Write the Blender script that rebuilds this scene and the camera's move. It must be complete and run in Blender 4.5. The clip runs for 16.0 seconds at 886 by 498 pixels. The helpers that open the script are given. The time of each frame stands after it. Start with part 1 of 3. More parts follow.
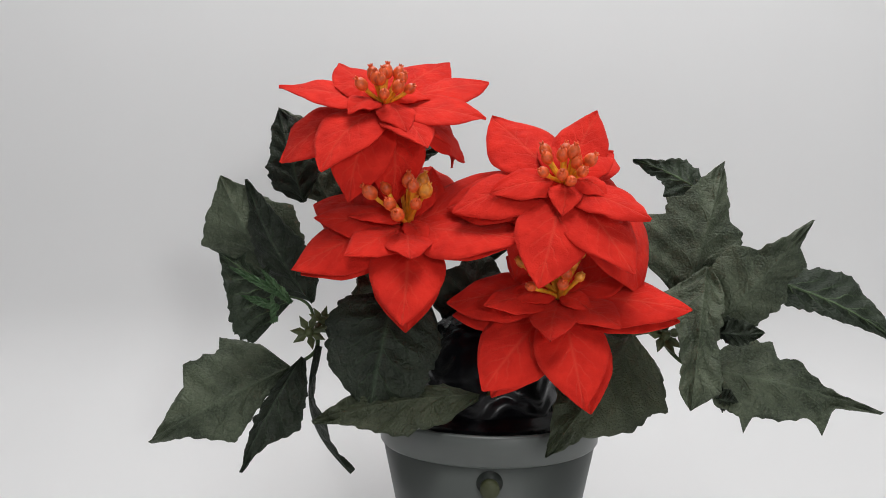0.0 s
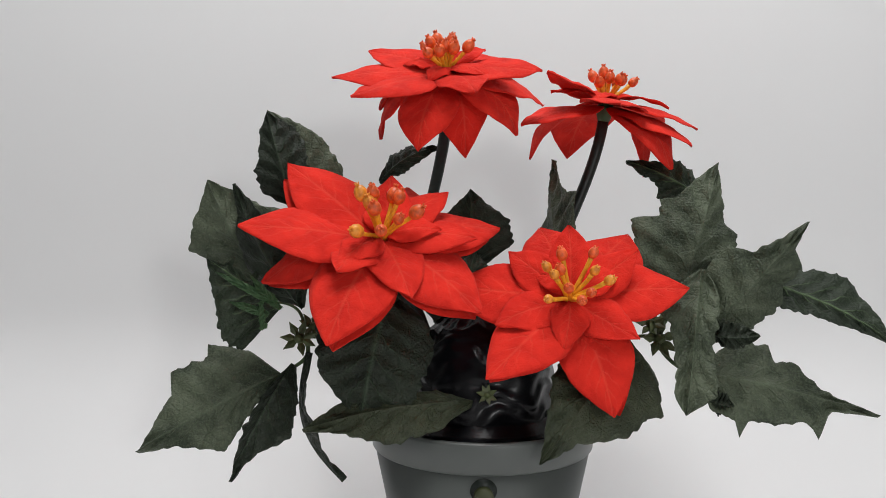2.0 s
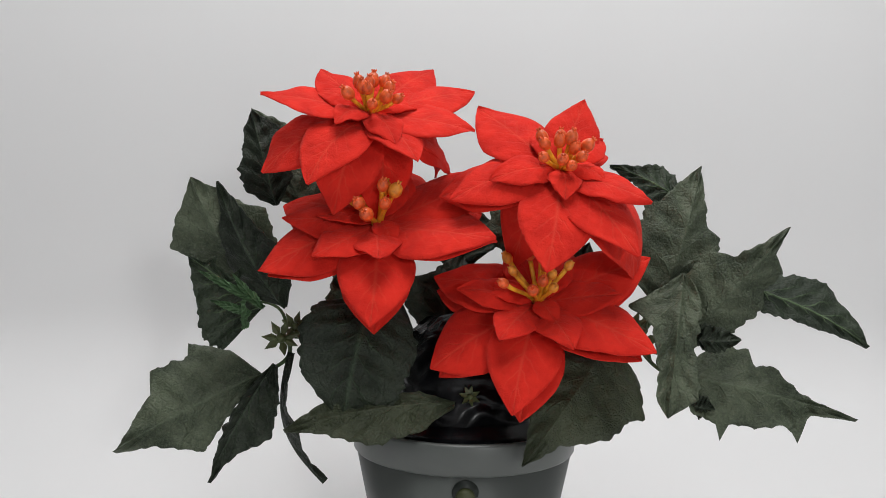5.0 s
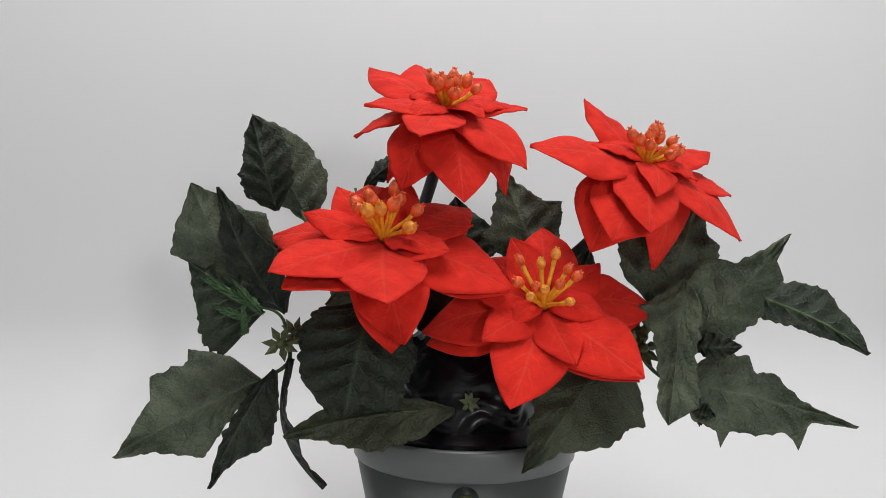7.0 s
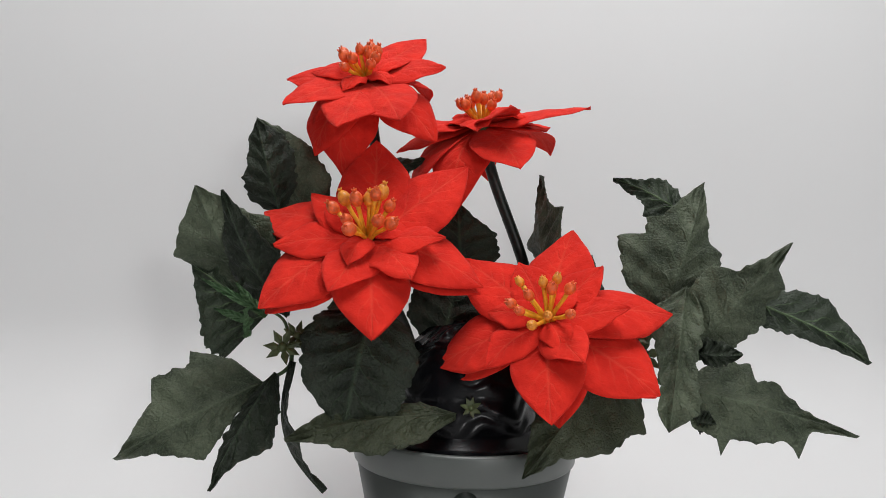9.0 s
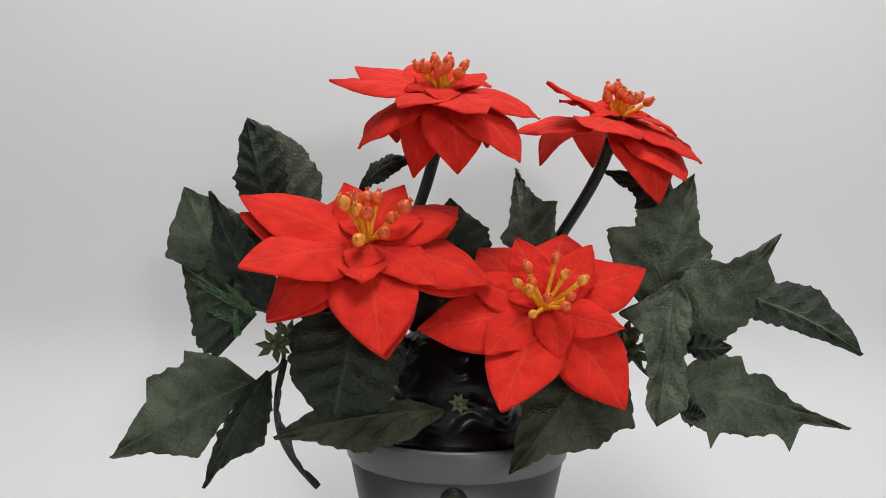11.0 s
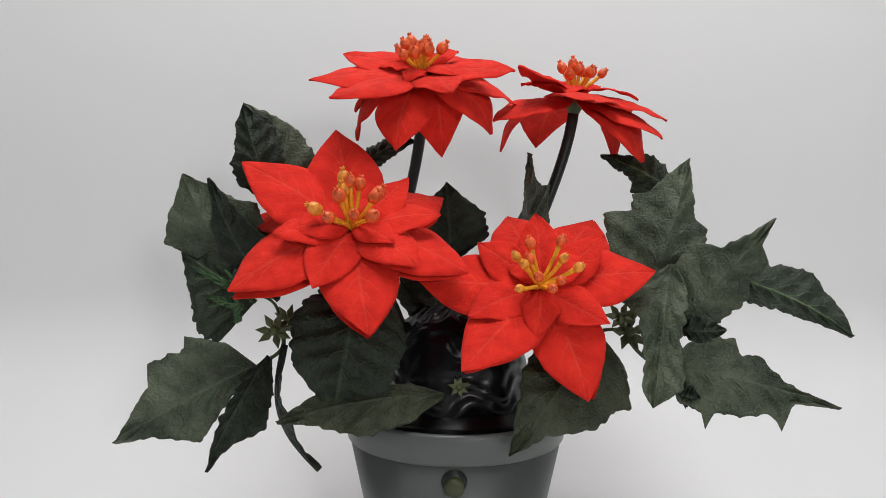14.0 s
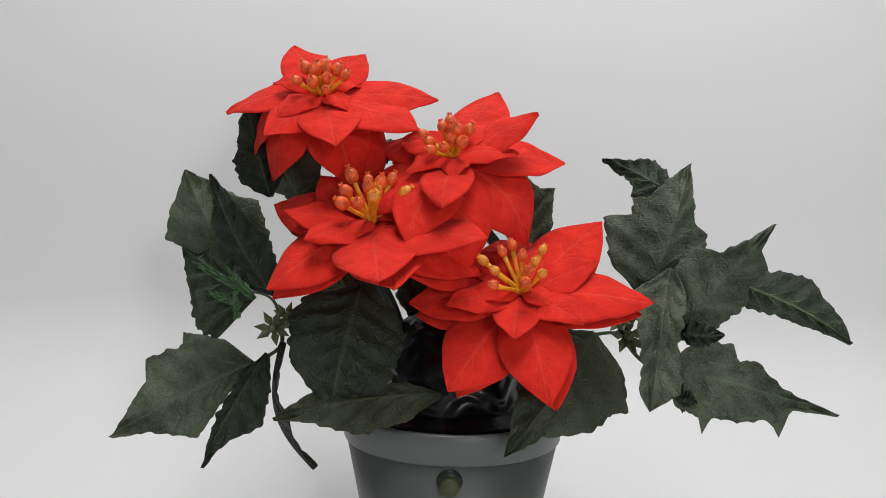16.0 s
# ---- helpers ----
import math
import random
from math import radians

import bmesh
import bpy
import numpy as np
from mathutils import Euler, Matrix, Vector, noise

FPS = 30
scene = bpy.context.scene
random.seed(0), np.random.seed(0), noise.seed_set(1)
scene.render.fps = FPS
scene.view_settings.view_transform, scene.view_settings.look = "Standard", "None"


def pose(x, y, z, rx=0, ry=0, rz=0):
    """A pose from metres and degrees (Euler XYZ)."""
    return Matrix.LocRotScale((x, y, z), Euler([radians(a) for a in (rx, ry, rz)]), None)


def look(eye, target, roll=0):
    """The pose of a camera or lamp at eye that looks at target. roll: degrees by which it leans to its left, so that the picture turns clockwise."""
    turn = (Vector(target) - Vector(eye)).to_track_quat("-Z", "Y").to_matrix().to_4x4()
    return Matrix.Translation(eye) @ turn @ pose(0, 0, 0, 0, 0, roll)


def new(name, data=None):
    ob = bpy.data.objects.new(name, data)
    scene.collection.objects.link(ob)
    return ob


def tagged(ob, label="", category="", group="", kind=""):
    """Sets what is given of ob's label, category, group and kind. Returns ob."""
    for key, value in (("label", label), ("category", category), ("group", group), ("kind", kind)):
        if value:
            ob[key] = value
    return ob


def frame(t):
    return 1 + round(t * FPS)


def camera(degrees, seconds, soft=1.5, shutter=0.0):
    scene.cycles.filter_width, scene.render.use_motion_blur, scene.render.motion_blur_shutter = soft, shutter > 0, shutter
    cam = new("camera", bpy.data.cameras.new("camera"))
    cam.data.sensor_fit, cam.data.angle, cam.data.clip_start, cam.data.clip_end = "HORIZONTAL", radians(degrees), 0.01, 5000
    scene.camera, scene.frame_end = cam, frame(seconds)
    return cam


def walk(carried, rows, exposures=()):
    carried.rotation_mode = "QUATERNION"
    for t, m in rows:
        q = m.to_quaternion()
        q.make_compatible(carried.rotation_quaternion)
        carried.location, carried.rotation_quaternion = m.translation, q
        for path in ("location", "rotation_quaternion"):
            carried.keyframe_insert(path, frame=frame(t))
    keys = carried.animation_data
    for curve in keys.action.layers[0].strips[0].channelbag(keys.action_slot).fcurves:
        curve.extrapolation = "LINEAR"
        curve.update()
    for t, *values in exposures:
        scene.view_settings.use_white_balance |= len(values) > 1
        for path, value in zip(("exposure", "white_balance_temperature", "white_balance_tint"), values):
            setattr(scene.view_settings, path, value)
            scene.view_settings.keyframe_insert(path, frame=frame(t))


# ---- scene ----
cam = camera(62.2, 16.0, soft=0.9)
walk(cam, [
    (0.0, pose(-0.0280, -0.4447, 0.2226, 89.09, -0.47, 0.06)),
    (0.5, pose(-0.0285, -0.4433, 0.2221, 89.16, -0.37, -0.22)),
    (1.0, pose(-0.0273, -0.4431, 0.2243, 89.22, -0.28, -0.20)),
    (1.5, pose(-0.0287, -0.4411, 0.2242, 89.26, -0.46, -0.34)),
    (2.0, pose(-0.0277, -0.4387, 0.2247, 89.11, -0.10, -0.55)),
    (2.5, pose(-0.0298, -0.4378, 0.2238, 89.34, -0.19, -1.49)),
    (3.0, pose(-0.0311, -0.4369, 0.2237, 89.33, -0.10, -2.43)),
    (3.5, pose(-0.0296, -0.4367, 0.2243, 88.91, -0.05, -2.38)),
    (4.0, pose(-0.0304, -0.4377, 0.2229, 89.14, -0.39, -2.41)),
    (6.5, pose(-0.0285, -0.4381, 0.2222, 89.72, -1.14, -1.77)),
    (7.0, pose(-0.0292, -0.4377, 0.2236, 89.81, -0.93, -1.95)),
    (7.5, pose(-0.0287, -0.4368, 0.2241, 89.84, -1.06, -1.77)),
    (8.0, pose(-0.0266, -0.4381, 0.2248, 89.88, -1.16, -1.44)),
    (8.5, pose(-0.0322, -0.4387, 0.2225, 90.33, -1.54, -2.00)),
    (11.0, pose(-0.0122, -0.4402, 0.2272, 89.47, -0.58, -0.37)),
    (11.5, pose(-0.0092, -0.4477, 0.2285, 88.13, 0.12, 0.02)),
    (12.0, pose(-0.0082, -0.4550, 0.2284, 87.87, 0.12, 0.02)),
    (12.5, pose(-0.0125, -0.4544, 0.2300, 87.56, 0.05, -0.28)),
    (13.0, pose(-0.0154, -0.4511, 0.2307, 87.47, -0.16, -0.64)),
    (13.5, pose(-0.0159, -0.4515, 0.2305, 87.70, -0.31, -0.71)),
    (14.0, pose(-0.0185, -0.4432, 0.2318, 87.71, -0.31, -1.33)),
    (14.5, pose(-0.0202, -0.4418, 0.2314, 87.89, -0.46, -1.42)),
    (15.0, pose(-0.0193, -0.4415, 0.2318, 87.93, -0.58, -1.42)),
    (15.5, pose(-0.0170, -0.4439, 0.2289, 88.46, -0.87, -1.33)),
    (16.0, pose(-0.0162, -0.4443, 0.2280, 88.25, -1.32, -1.01)),
])

# ---- world and light: two soft lamps in a closed, added room that bounces light ----
world = bpy.data.worlds.new("room_air")
world.use_nodes = True
world.node_tree.nodes["Background"].inputs[0].default_value = (0.9, 0.95, 1.0, 1)
world.node_tree.nodes["Background"].inputs[1].default_value = 0.05
scene.world = world


def area_lamp(name, eye, target, w, h, watts, color=(1, 1, 1)):
    data = bpy.data.lights.new(name, "AREA")
    data.shape, data.size, data.size_y, data.energy, data.color = "RECTANGLE", w, h, watts, color
    ob = new(name, data)
    ob.matrix_world = look(eye, target)
    return ob


area_lamp("ceiling_lamp", (0.05, -0.28, 1.45), (0.0, -0.28, 0.0), 0.9, 0.6, 13.7, (1.0, 0.995, 1.0))
area_lamp("window_lamp", (0.42, -1.3, 0.42), (0.0, 0.05, 0.25), 0.16, 0.16, 3.2, (1.0, 1.0, 1.0))
scene.view_settings.exposure = 0.0


# ---- materials ----
def material(name):
    m = bpy.data.materials.new(name)
    m.use_nodes = True
    nt = m.node_tree
    return m, nt, nt.nodes["Principled BSDF"]


def node(nt, kind, **inputs):
    n = nt.nodes.new(kind)
    for key, value in inputs.items():
        n.inputs[key.replace("_", " ")].default_value = value
    return n


def ramp(nt, src, stops):
    r = nt.nodes.new("ShaderNodeValToRGB")
    while len(r.color_ramp.elements) < len(stops):
        r.color_ramp.elements.new(0.5)
    for e, (p, c) in zip(r.color_ramp.elements, stops):
        e.position, e.color = p, (*c, 1)
    nt.links.new(src, r.inputs[0])
    return r.outputs[0]


def maths(nt, op, a, b=None):
    n = nt.nodes.new("ShaderNodeMath")
    n.operation = op
    for i, v in enumerate((a, b)):
        if v is None:
            continue
        if isinstance(v, (int, float)):
            n.inputs[i].default_value = v
        else:
            nt.links.new(v, n.inputs[i])
    return n.outputs[0]


def mix(nt, fac, a, b, blend="MIX"):
    n = nt.nodes.new("ShaderNodeMixRGB")
    n.blend_type = blend
    for i, v in enumerate((fac, a, b)):
        if isinstance(v, (int, float)):
            n.inputs[i].default_value = v
        elif isinstance(v, tuple):
            n.inputs[i].default_value = (*v, 1)
        else:
            nt.links.new(v, n.inputs[i])
    return n.outputs[0]


def veins(nt, count, slant, width):
    """A mask of a midrib and side veins from the sheet's own coordinates: u along, v across."""
    uv = nt.nodes.new("ShaderNodeUVMap")
    sep = nt.nodes.new("ShaderNodeSeparateXYZ")
    nt.links.new(uv.outputs[0], sep.inputs[0])
    u = sep.outputs[0]
    v = maths(nt, "ABSOLUTE", maths(nt, "SUBTRACT", sep.outputs[1], 0.5))
    wob = node(nt, "ShaderNodeTexNoise", Scale=9.0)
    nt.links.new(uv.outputs[0], wob.inputs["Vector"])
    s = maths(nt, "SUBTRACT", maths(nt, "MULTIPLY", u, count), maths(nt, "MULTIPLY", v, slant))
    s = maths(nt, "ADD", s, maths(nt, "MULTIPLY", wob.outputs[0], 0.5))
    d = maths(nt, "ABSOLUTE", maths(nt, "SUBTRACT", maths(nt, "FRACT", s), 0.5))
    side = maths(nt, "SUBTRACT", 1.0, maths(nt, "MINIMUM", maths(nt, "DIVIDE", d, width), 1.0))
    fade = maths(nt, "SUBTRACT", 1.0, maths(nt, "MINIMUM", maths(nt, "MULTIPLY", v, 2.6), 1.0))
    side = maths(nt, "MULTIPLY", side, fade)
    mid = maths(nt, "SUBTRACT", 1.0, maths(nt, "MINIMUM", maths(nt, "DIVIDE", v, 0.035), 1.0))
    return maths(nt, "MAXIMUM", side, mid), uv


def bump(nt, bsdf, height, strength, distance):
    b = nt.nodes.new("ShaderNodeBump")
    b.inputs["Strength"].default_value, b.inputs["Distance"].default_value = strength, distance
    nt.links.new(height, b.inputs["Height"])
    nt.links.new(b.outputs[0], bsdf.inputs["Normal"])


def petal_cloth():
    m, nt, p = material("red_velvet_cloth")
    mask, uv = veins(nt, 7.0, 4.6, 0.11)
    co = nt.nodes.new("ShaderNodeTexCoord")
    grain = node(nt, "ShaderNodeTexNoise", Scale=1400.0, Detail=2.0)
    blot = node(nt, "ShaderNodeTexNoise", Scale=75.0, Detail=5.0)
    nt.links.new(co.outputs["Object"], grain.inputs["Vector"])
    nt.links.new(co.outputs["Object"], blot.inputs["Vector"])
    base = ramp(nt, blot.outputs[0], [(0.35, (0.62, 0.016, 0.010)), (0.65, (0.80, 0.028, 0.016))])
    base = mix(nt, maths(nt, "MULTIPLY", mask, 0.13), base, (0.95, 0.22, 0.13))
    base = mix(nt, maths(nt, "MULTIPLY", grain.outputs[0], 0.10), base, (0.85, 0.09, 0.05))
    nt.links.new(base, p.inputs["Base Color"])
    p.inputs["Roughness"].default_value = 0.85
    p.inputs["Specular IOR Level"].default_value = 0.15
    p.inputs["Sheen Weight"].default_value = 0.12
    p.inputs["Sheen Tint"].default_value = (1, 0.35, 0.3, 1)
    h = maths(nt, "ADD", maths(nt, "MULTIPLY", grain.outputs[0], 0.25), maths(nt, "MULTIPLY", mask, 0.15))
    crease = node(nt, "ShaderNodeTexNoise", Scale=150.0, Detail=3.0)
    nt.links.new(co.outputs["Object"], crease.inputs["Vector"])
    h = maths(nt, "ADD", h, maths(nt, "MULTIPLY", crease.outputs[0], 0.9))
    bump(nt, p, h, 0.9, 0.0020)
    return m


def leaf_cloth(name, dark, light, vein, vein_amount):
    m, nt, p = material(name)
    mask, uv = veins(nt, 6.0, 4.2, 0.07)
    co = nt.nodes.new("ShaderNodeTexCoord")
    weave = node(nt, "ShaderNodeTexNoise", Scale=900.0, Detail=3.0)
    crinkle = node(nt, "ShaderNodeTexNoise", Scale=85.0, Detail=4.0, Roughness=0.6)
    blot = node(nt, "ShaderNodeTexNoise", Scale=38.0, Detail=5.0, Roughness=0.6)
    for n in (weave, crinkle, blot):
        nt.links.new(co.outputs["Object"], n.inputs["Vector"])
    base = ramp(nt, blot.outputs[0], [(0.36, dark), (0.62, light)])
    base = mix(nt, maths(nt, "MULTIPLY", mask, vein_amount), base, vein)
    speck = ramp(nt, weave.outputs[0], [(0.45, (0, 0, 0)), (0.70, (1, 1, 1))])
    base = mix(nt, maths(nt, "MULTIPLY", speck, 0.30), base, tuple(1.9 * c for c in light))
    cells = node(nt, "ShaderNodeTexVoronoi", Scale=150.0)
    cells.feature = "DISTANCE_TO_EDGE"
    nt.links.new(co.outputs["Object"], cells.inputs["Vector"])
    net = ramp(nt, cells.outputs["Distance"], [(0.0, (1, 1, 1)), (0.10, (0, 0, 0))])
    base = mix(nt, maths(nt, "MULTIPLY", net, 0.18), base, dark)
    nt.links.new(base, p.inputs["Base Color"])
    p.inputs["Roughness"].default_value = 0.5
    p.inputs["Specular IOR Level"].default_value = 0.35
    h = maths(nt, "ADD", maths(nt, "MULTIPLY", crinkle.outputs[0], 0.65), maths(nt, "MULTIPLY", mask, -0.14))
    h = maths(nt, "ADD", h, maths(nt, "MULTIPLY", weave.outputs[0], 0.2))
    h = maths(nt, "SUBTRACT", h, maths(nt, "MULTIPLY", net, 0.06))
    bump(nt, p, h, 1.0, 0.0045)
    return m


def plain(name, color, rough, spec=0.5, coat=0.0, noise_scale=80.0, amount=0.25, relief=0.0):
    m, nt, p = material(name)
    co = nt.nodes.new("ShaderNodeTexCoord")
    n = node(nt, "ShaderNodeTexNoise", Scale=noise_scale, Detail=4.0)
    nt.links.new(co.outputs["Object"], n.inputs["Vector"])
    lo = tuple(c * (1 - amount) for c in color)
    hi = tuple(min(1.0, c * (1 + amount)) for c in color)
    nt.links.new(ramp(nt, n.outputs[0], [(0.3, lo), (0.7, hi)]), p.inputs["Base Color"])
    p.inputs["Roughness"].default_value = rough
    p.inputs["Specular IOR Level"].default_value = spec
    p.inputs["Coat Weight"].default_value = coat
    if relief:
        bump(nt, p, n.outputs[0], 0.4, relief)
    return m


RED = petal_cloth()
LEAF = leaf_cloth("grey_green_cloth", (0.023, 0.034, 0.018), (0.098, 0.119, 0.075), (0.13, 0.165, 0.105), 0.5)
# dark green, darkened further: the flowers' shade is put into the colour
LEAF_DARK_SHADED = leaf_cloth("shaded_dark_green_cloth", (0.007, 0.012, 0.006), (0.022, 0.031, 0.018), (0.09, 0.14, 0.08), 0.35)
LEAF_VEIN = leaf_cloth("veined_green_cloth", (0.009, 0.017, 0.008), (0.034, 0.048, 0.028), (0.17, 0.26, 0.12), 0.8)
LEAF_PALE = leaf_cloth("pale_green_cloth", (0.05, 0.10, 0.045), (0.09, 0.17, 0.075), (0.12, 0.2, 0.1), 0.3)
LEAF_OLIVE = leaf_cloth("olive_green_cloth", (0.024, 0.032, 0.015), (0.050, 0.060, 0.032), (0.08, 0.09, 0.05), 0.3)
PAPER = plain("white_backdrop_paper", (0.80, 0.80, 0.80), 0.9, 0.2, 0, 3.0, 0.015)
# grey of the added room, set by how much fill it bounces
ROOM_BOUNCE = plain("grey_white_bounce_wall", (0.42, 0.42, 0.42), 0.9, 0.2, 0, 2.0, 0.03)
POT = plain("dark_grey_green_plastic", (0.088, 0.097, 0.091), 0.38, 0.50, 0, 40.0, 0.06)
BLACK = plain("glossy_black_plastic", (0.004, 0.004, 0.005), 0.27, 0.24, 0.0, 150.0, 0.3)
STEM = plain("black_green_rubber", (0.010, 0.014, 0.011), 0.45, 0.4, 0, 300.0, 0.4)
GREEN = plain("green_plastic_stem", (0.05, 0.085, 0.03), 0.5, 0.4, 0, 200.0, 0.4)
KNOB = plain("olive_plastic", (0.05, 0.056, 0.022), 0.5, 0.4, 0, 100.0, 0.2)
YELLOW = plain("yellow_orange_plastic", (0.95, 0.42, 0.03), 0.45, 0.4, 0, 250.0, 0.25)
BERRY_PALE = plain("yellow_orange_bead", (0.90, 0.30, 0.035), 0.40, 0.5, 0, 350.0, 0.35, 0.0004)
CALYX = plain("olive_green_plastic", (0.075, 0.092, 0.036), 0.5, 0.4, 0, 250.0, 0.35)
BERRY = plain("orange_red_bead", (0.78, 0.12, 0.028), 0.40, 0.5, 0, 350.0, 0.35, 0.0004)


# ---- mesh helpers ----
def part(name, bm, mat, parent=None, label="", smooth=True):
    me = bpy.data.meshes.new(name)
    bm.normal_update()
    bm.to_mesh(me)
    bm.free()
    for m in (mat if isinstance(mat, (list, tuple)) else (mat,)):
        me.materials.append(m)
    for f in me.polygons:
        f.use_smooth = smooth
    ob = new(name, me)
    ob.parent = parent
    if label:
        tagged(ob, label)
    return ob


def lathe(profile, n=64):
    bm = bmesh.new()
    rings = []
    for r, z in profile:
        if r < 1e-6:
            rings.append([bm.verts.new((0, 0, z))])
        else:
            rings.append([bm.verts.new((r * math.cos(2 * math.pi * i / n), r * math.sin(2 * math.pi * i / n), z)) for i in range(n)])
    for a, b in zip(rings, rings[1:]):
        for i in range(n):
            j = (i + 1) % n
            if len(a) == 1 and len(b) == 1:
                continue
            if len(a) == 1:
                bm.faces.new((a[0], b[j], b[i]))
            elif len(b) == 1:
                bm.faces.new((a[i], a[j], b[0]))
            else:
                bm.faces.new((a[i], a[j], b[j], b[i]))
    bmesh.ops.recalc_face_normals(bm, faces=bm.faces)
    return bm


def bezier(p0, p1, p2, p3, n):
    p0, p1, p2, p3 = map(Vector, (p0, p1, p2, p3))
    return [p0 * (1 - t) ** 3 + p1 * 3 * t * (1 - t) ** 2 + p2 * 3 * t * t * (1 - t) + p3 * t ** 3 for t in (i / (n - 1) for i in range(n))]


def tube(points, radii, sides=8, bm=None, cap=True):
    bm = bm or bmesh.new()
    rings = []
    side = None
    for i, p in enumerate(points):
        d = (points[min(i + 1, len(points) - 1)] - points[max(i - 1, 0)]).normalized()
        if side is None:
            side = d.orthogonal().normalized()
        side = (side - d * side.dot(d)).normalized()
        up = d.cross(side)
        r = radii[i] if isinstance(radii, (list, tuple)) else radii
        rings.append([bm.verts.new(p + (side * math.cos(2 * math.pi * k / sides) + up * math.sin(2 * math.pi * k / sides)) * r) for k in range(sides)])
    for a, b in zip(rings, rings[1:]):
        for k in range(sides):
            bm.faces.new((a[k], a[(k + 1) % sides], b[(k + 1) % sides], b[k]))
    if cap:
        bm.faces.new(rings[0][::-1])
        bm.faces.new(rings[-1])
    return bm


def sheet(spine, across, half, thick, nv=8, cup=0.0, ripple=0.0, seed=0, pucker=0.0, ribs=5):
    """A thin cloth blade. spine: points from base to tip; across: the side direction at each; half(u, s): half width on side s."""
    bm = bmesh.new()
    uv = bm.loops.layers.uv.new("UVMap")
    n = len(spine)
    top, low, co = [], [], {}
    for i in range(n):
        u = i / (n - 1)
        d = (spine[min(i + 1, n - 1)] - spine[max(i - 1, 0)]).normalized()
        a = across[i]
        up = a.cross(d).normalized() * -1.0
        ra, rb = [], []
        for k in range(-nv, nv + 1):
            s = k / nv
            w = half(u, 1 if s > 0 else -1)
            lift = cup * w * abs(s) ** 1.3
            if ripple:
                lift += ripple * abs(s) ** 1.5 * noise.noise((u * 5 + seed * 3.1, s * 1.5, seed * 1.7))
            if pucker:  # quilted between the side veins
                lift += pucker * (math.cos(2 * math.pi * (u * ribs - abs(s) * 1.1)) * min(1.0, abs(s) * 3) * (1 - abs(s) ** 4) + 1.6 * min(1.0, abs(s) * 4))
            p = spine[i] + a * (s * w) + up * lift
            va = bm.verts.new(p + up * thick / 2)
            vb = bm.verts.new(p - up * thick / 2)
            co[va] = co[vb] = (u, 0.5 + 0.5 * s)
            ra.append(va)
            rb.append(vb)
        top.append(ra)
        low.append(rb)
    m = 2 * nv
    faces = []
    for i in range(n - 1):
        for k in range(m):
            faces.append(bm.faces.new((top[i][k], top[i][k + 1], top[i + 1][k + 1], top[i + 1][k])))
            faces.append(bm.faces.new((low[i][k], low[i + 1][k], low[i + 1][k + 1], low[i][k + 1])))
        faces.append(bm.faces.new((top[i][0], top[i + 1][0], low[i + 1][0], low[i][0])))
        faces.append(bm.faces.new((top[i][m], low[i][m], low[i + 1][m], top[i + 1][m])))
    for k in range(m):
        faces.append(bm.faces.new((top[0][k], low[0][k], low[0][k + 1], top[0][k + 1])))
    for f in faces:
        for loop in f.loops:
            loop[uv].uv = co[loop.vert]
    return bm


def ellipsoid(bm, center, axis, length, radius, sides=8, rings=6, slot=0):
    c, d = Vector(center), Vector(axis).normalized()
    s = d.orthogonal().normalized()
    t = d.cross(s)
    loops = []
    for i in range(1, rings):
        a = math.pi * i / rings
        z, r = -math.cos(a) * length / 2, math.sin(a) * radius * (1.08 - 0.16 * i / rings)
        loops.append([bm.verts.new(c + d * z + (s * math.cos(2 * math.pi * k / sides) + t * math.sin(2 * math.pi * k / sides)) * r) for k in range(sides)])
    lo, hi = bm.verts.new(c - d * length / 2), bm.verts.new(c + d * length / 2)
    for k in range(sides):
        j = (k + 1) % sides
        bm.faces.new((lo, loops[0][j], loops[0][k])).material_index = slot
        bm.faces.new((hi, loops[-1][k], loops[-1][j])).material_index = slot
        for a, b in zip(loops, loops[1:]):
            bm.faces.new((a[k], a[j], b[j], b[k])).material_index = slot


# ---- structure: a white paper sweep, and an unseen room added around it ----
def backdrop():
    prof = [(-1.3, 0.0), (0.03, 0.0)]
    for i in range(1, 13):  # slack rise of the paper
        t = i / 12
        prof.append((0.03 + 0.20 * t, 0.075 * t ** 1.6))
    y0, z0 = prof[-1]
    for i in range(1, 11):  # the bend up to the wall
        a = radians(31 + 59 * i / 10)
        prof.append((y0 + 0.10 * (math.sin(a) - math.sin(radians(31))), z0 + 0.10 * (math.cos(radians(31)) - math.cos(a))))
    y1, z1 = prof[-1]
    prof += [(y1 + 0.004, z1 + 0.1), (y1 + 0.01, 1.5)]
    bm = bmesh.new()
    xs = [-1.4 + 2.8 * i / 28 for i in range(29)]
    rows = [[bm.verts.new((x, y, z)) for x in xs] for y, z in prof]
    for a, b in zip(rows, rows[1:]):
        for i in range(len(xs) - 1):
            bm.faces.new((a[i], a[i + 1], b[i + 1], b[i]))
    ob = part("backdrop", bm, PAPER)
    mod = ob.modifiers.new("thickness", "SOLIDIFY")
    mod.thickness, mod.offset = 0.001, -1
    tagged(ob, "seamless white paper backdrop curving up behind the pot", "backdrop", kind="structure")


def slab(name, lo, hi, mat, label):
    bm = bmesh.new()
    bmesh.ops.create_cube(bm, size=1.0)
    for v in bm.verts:
        v.co = Vector([l + (h - l) * (c + 0.5) for l, h, c in zip(lo, hi, v.co)])
    tagged(part(name, bm, mat, smooth=False), label, "wall", kind="structure")


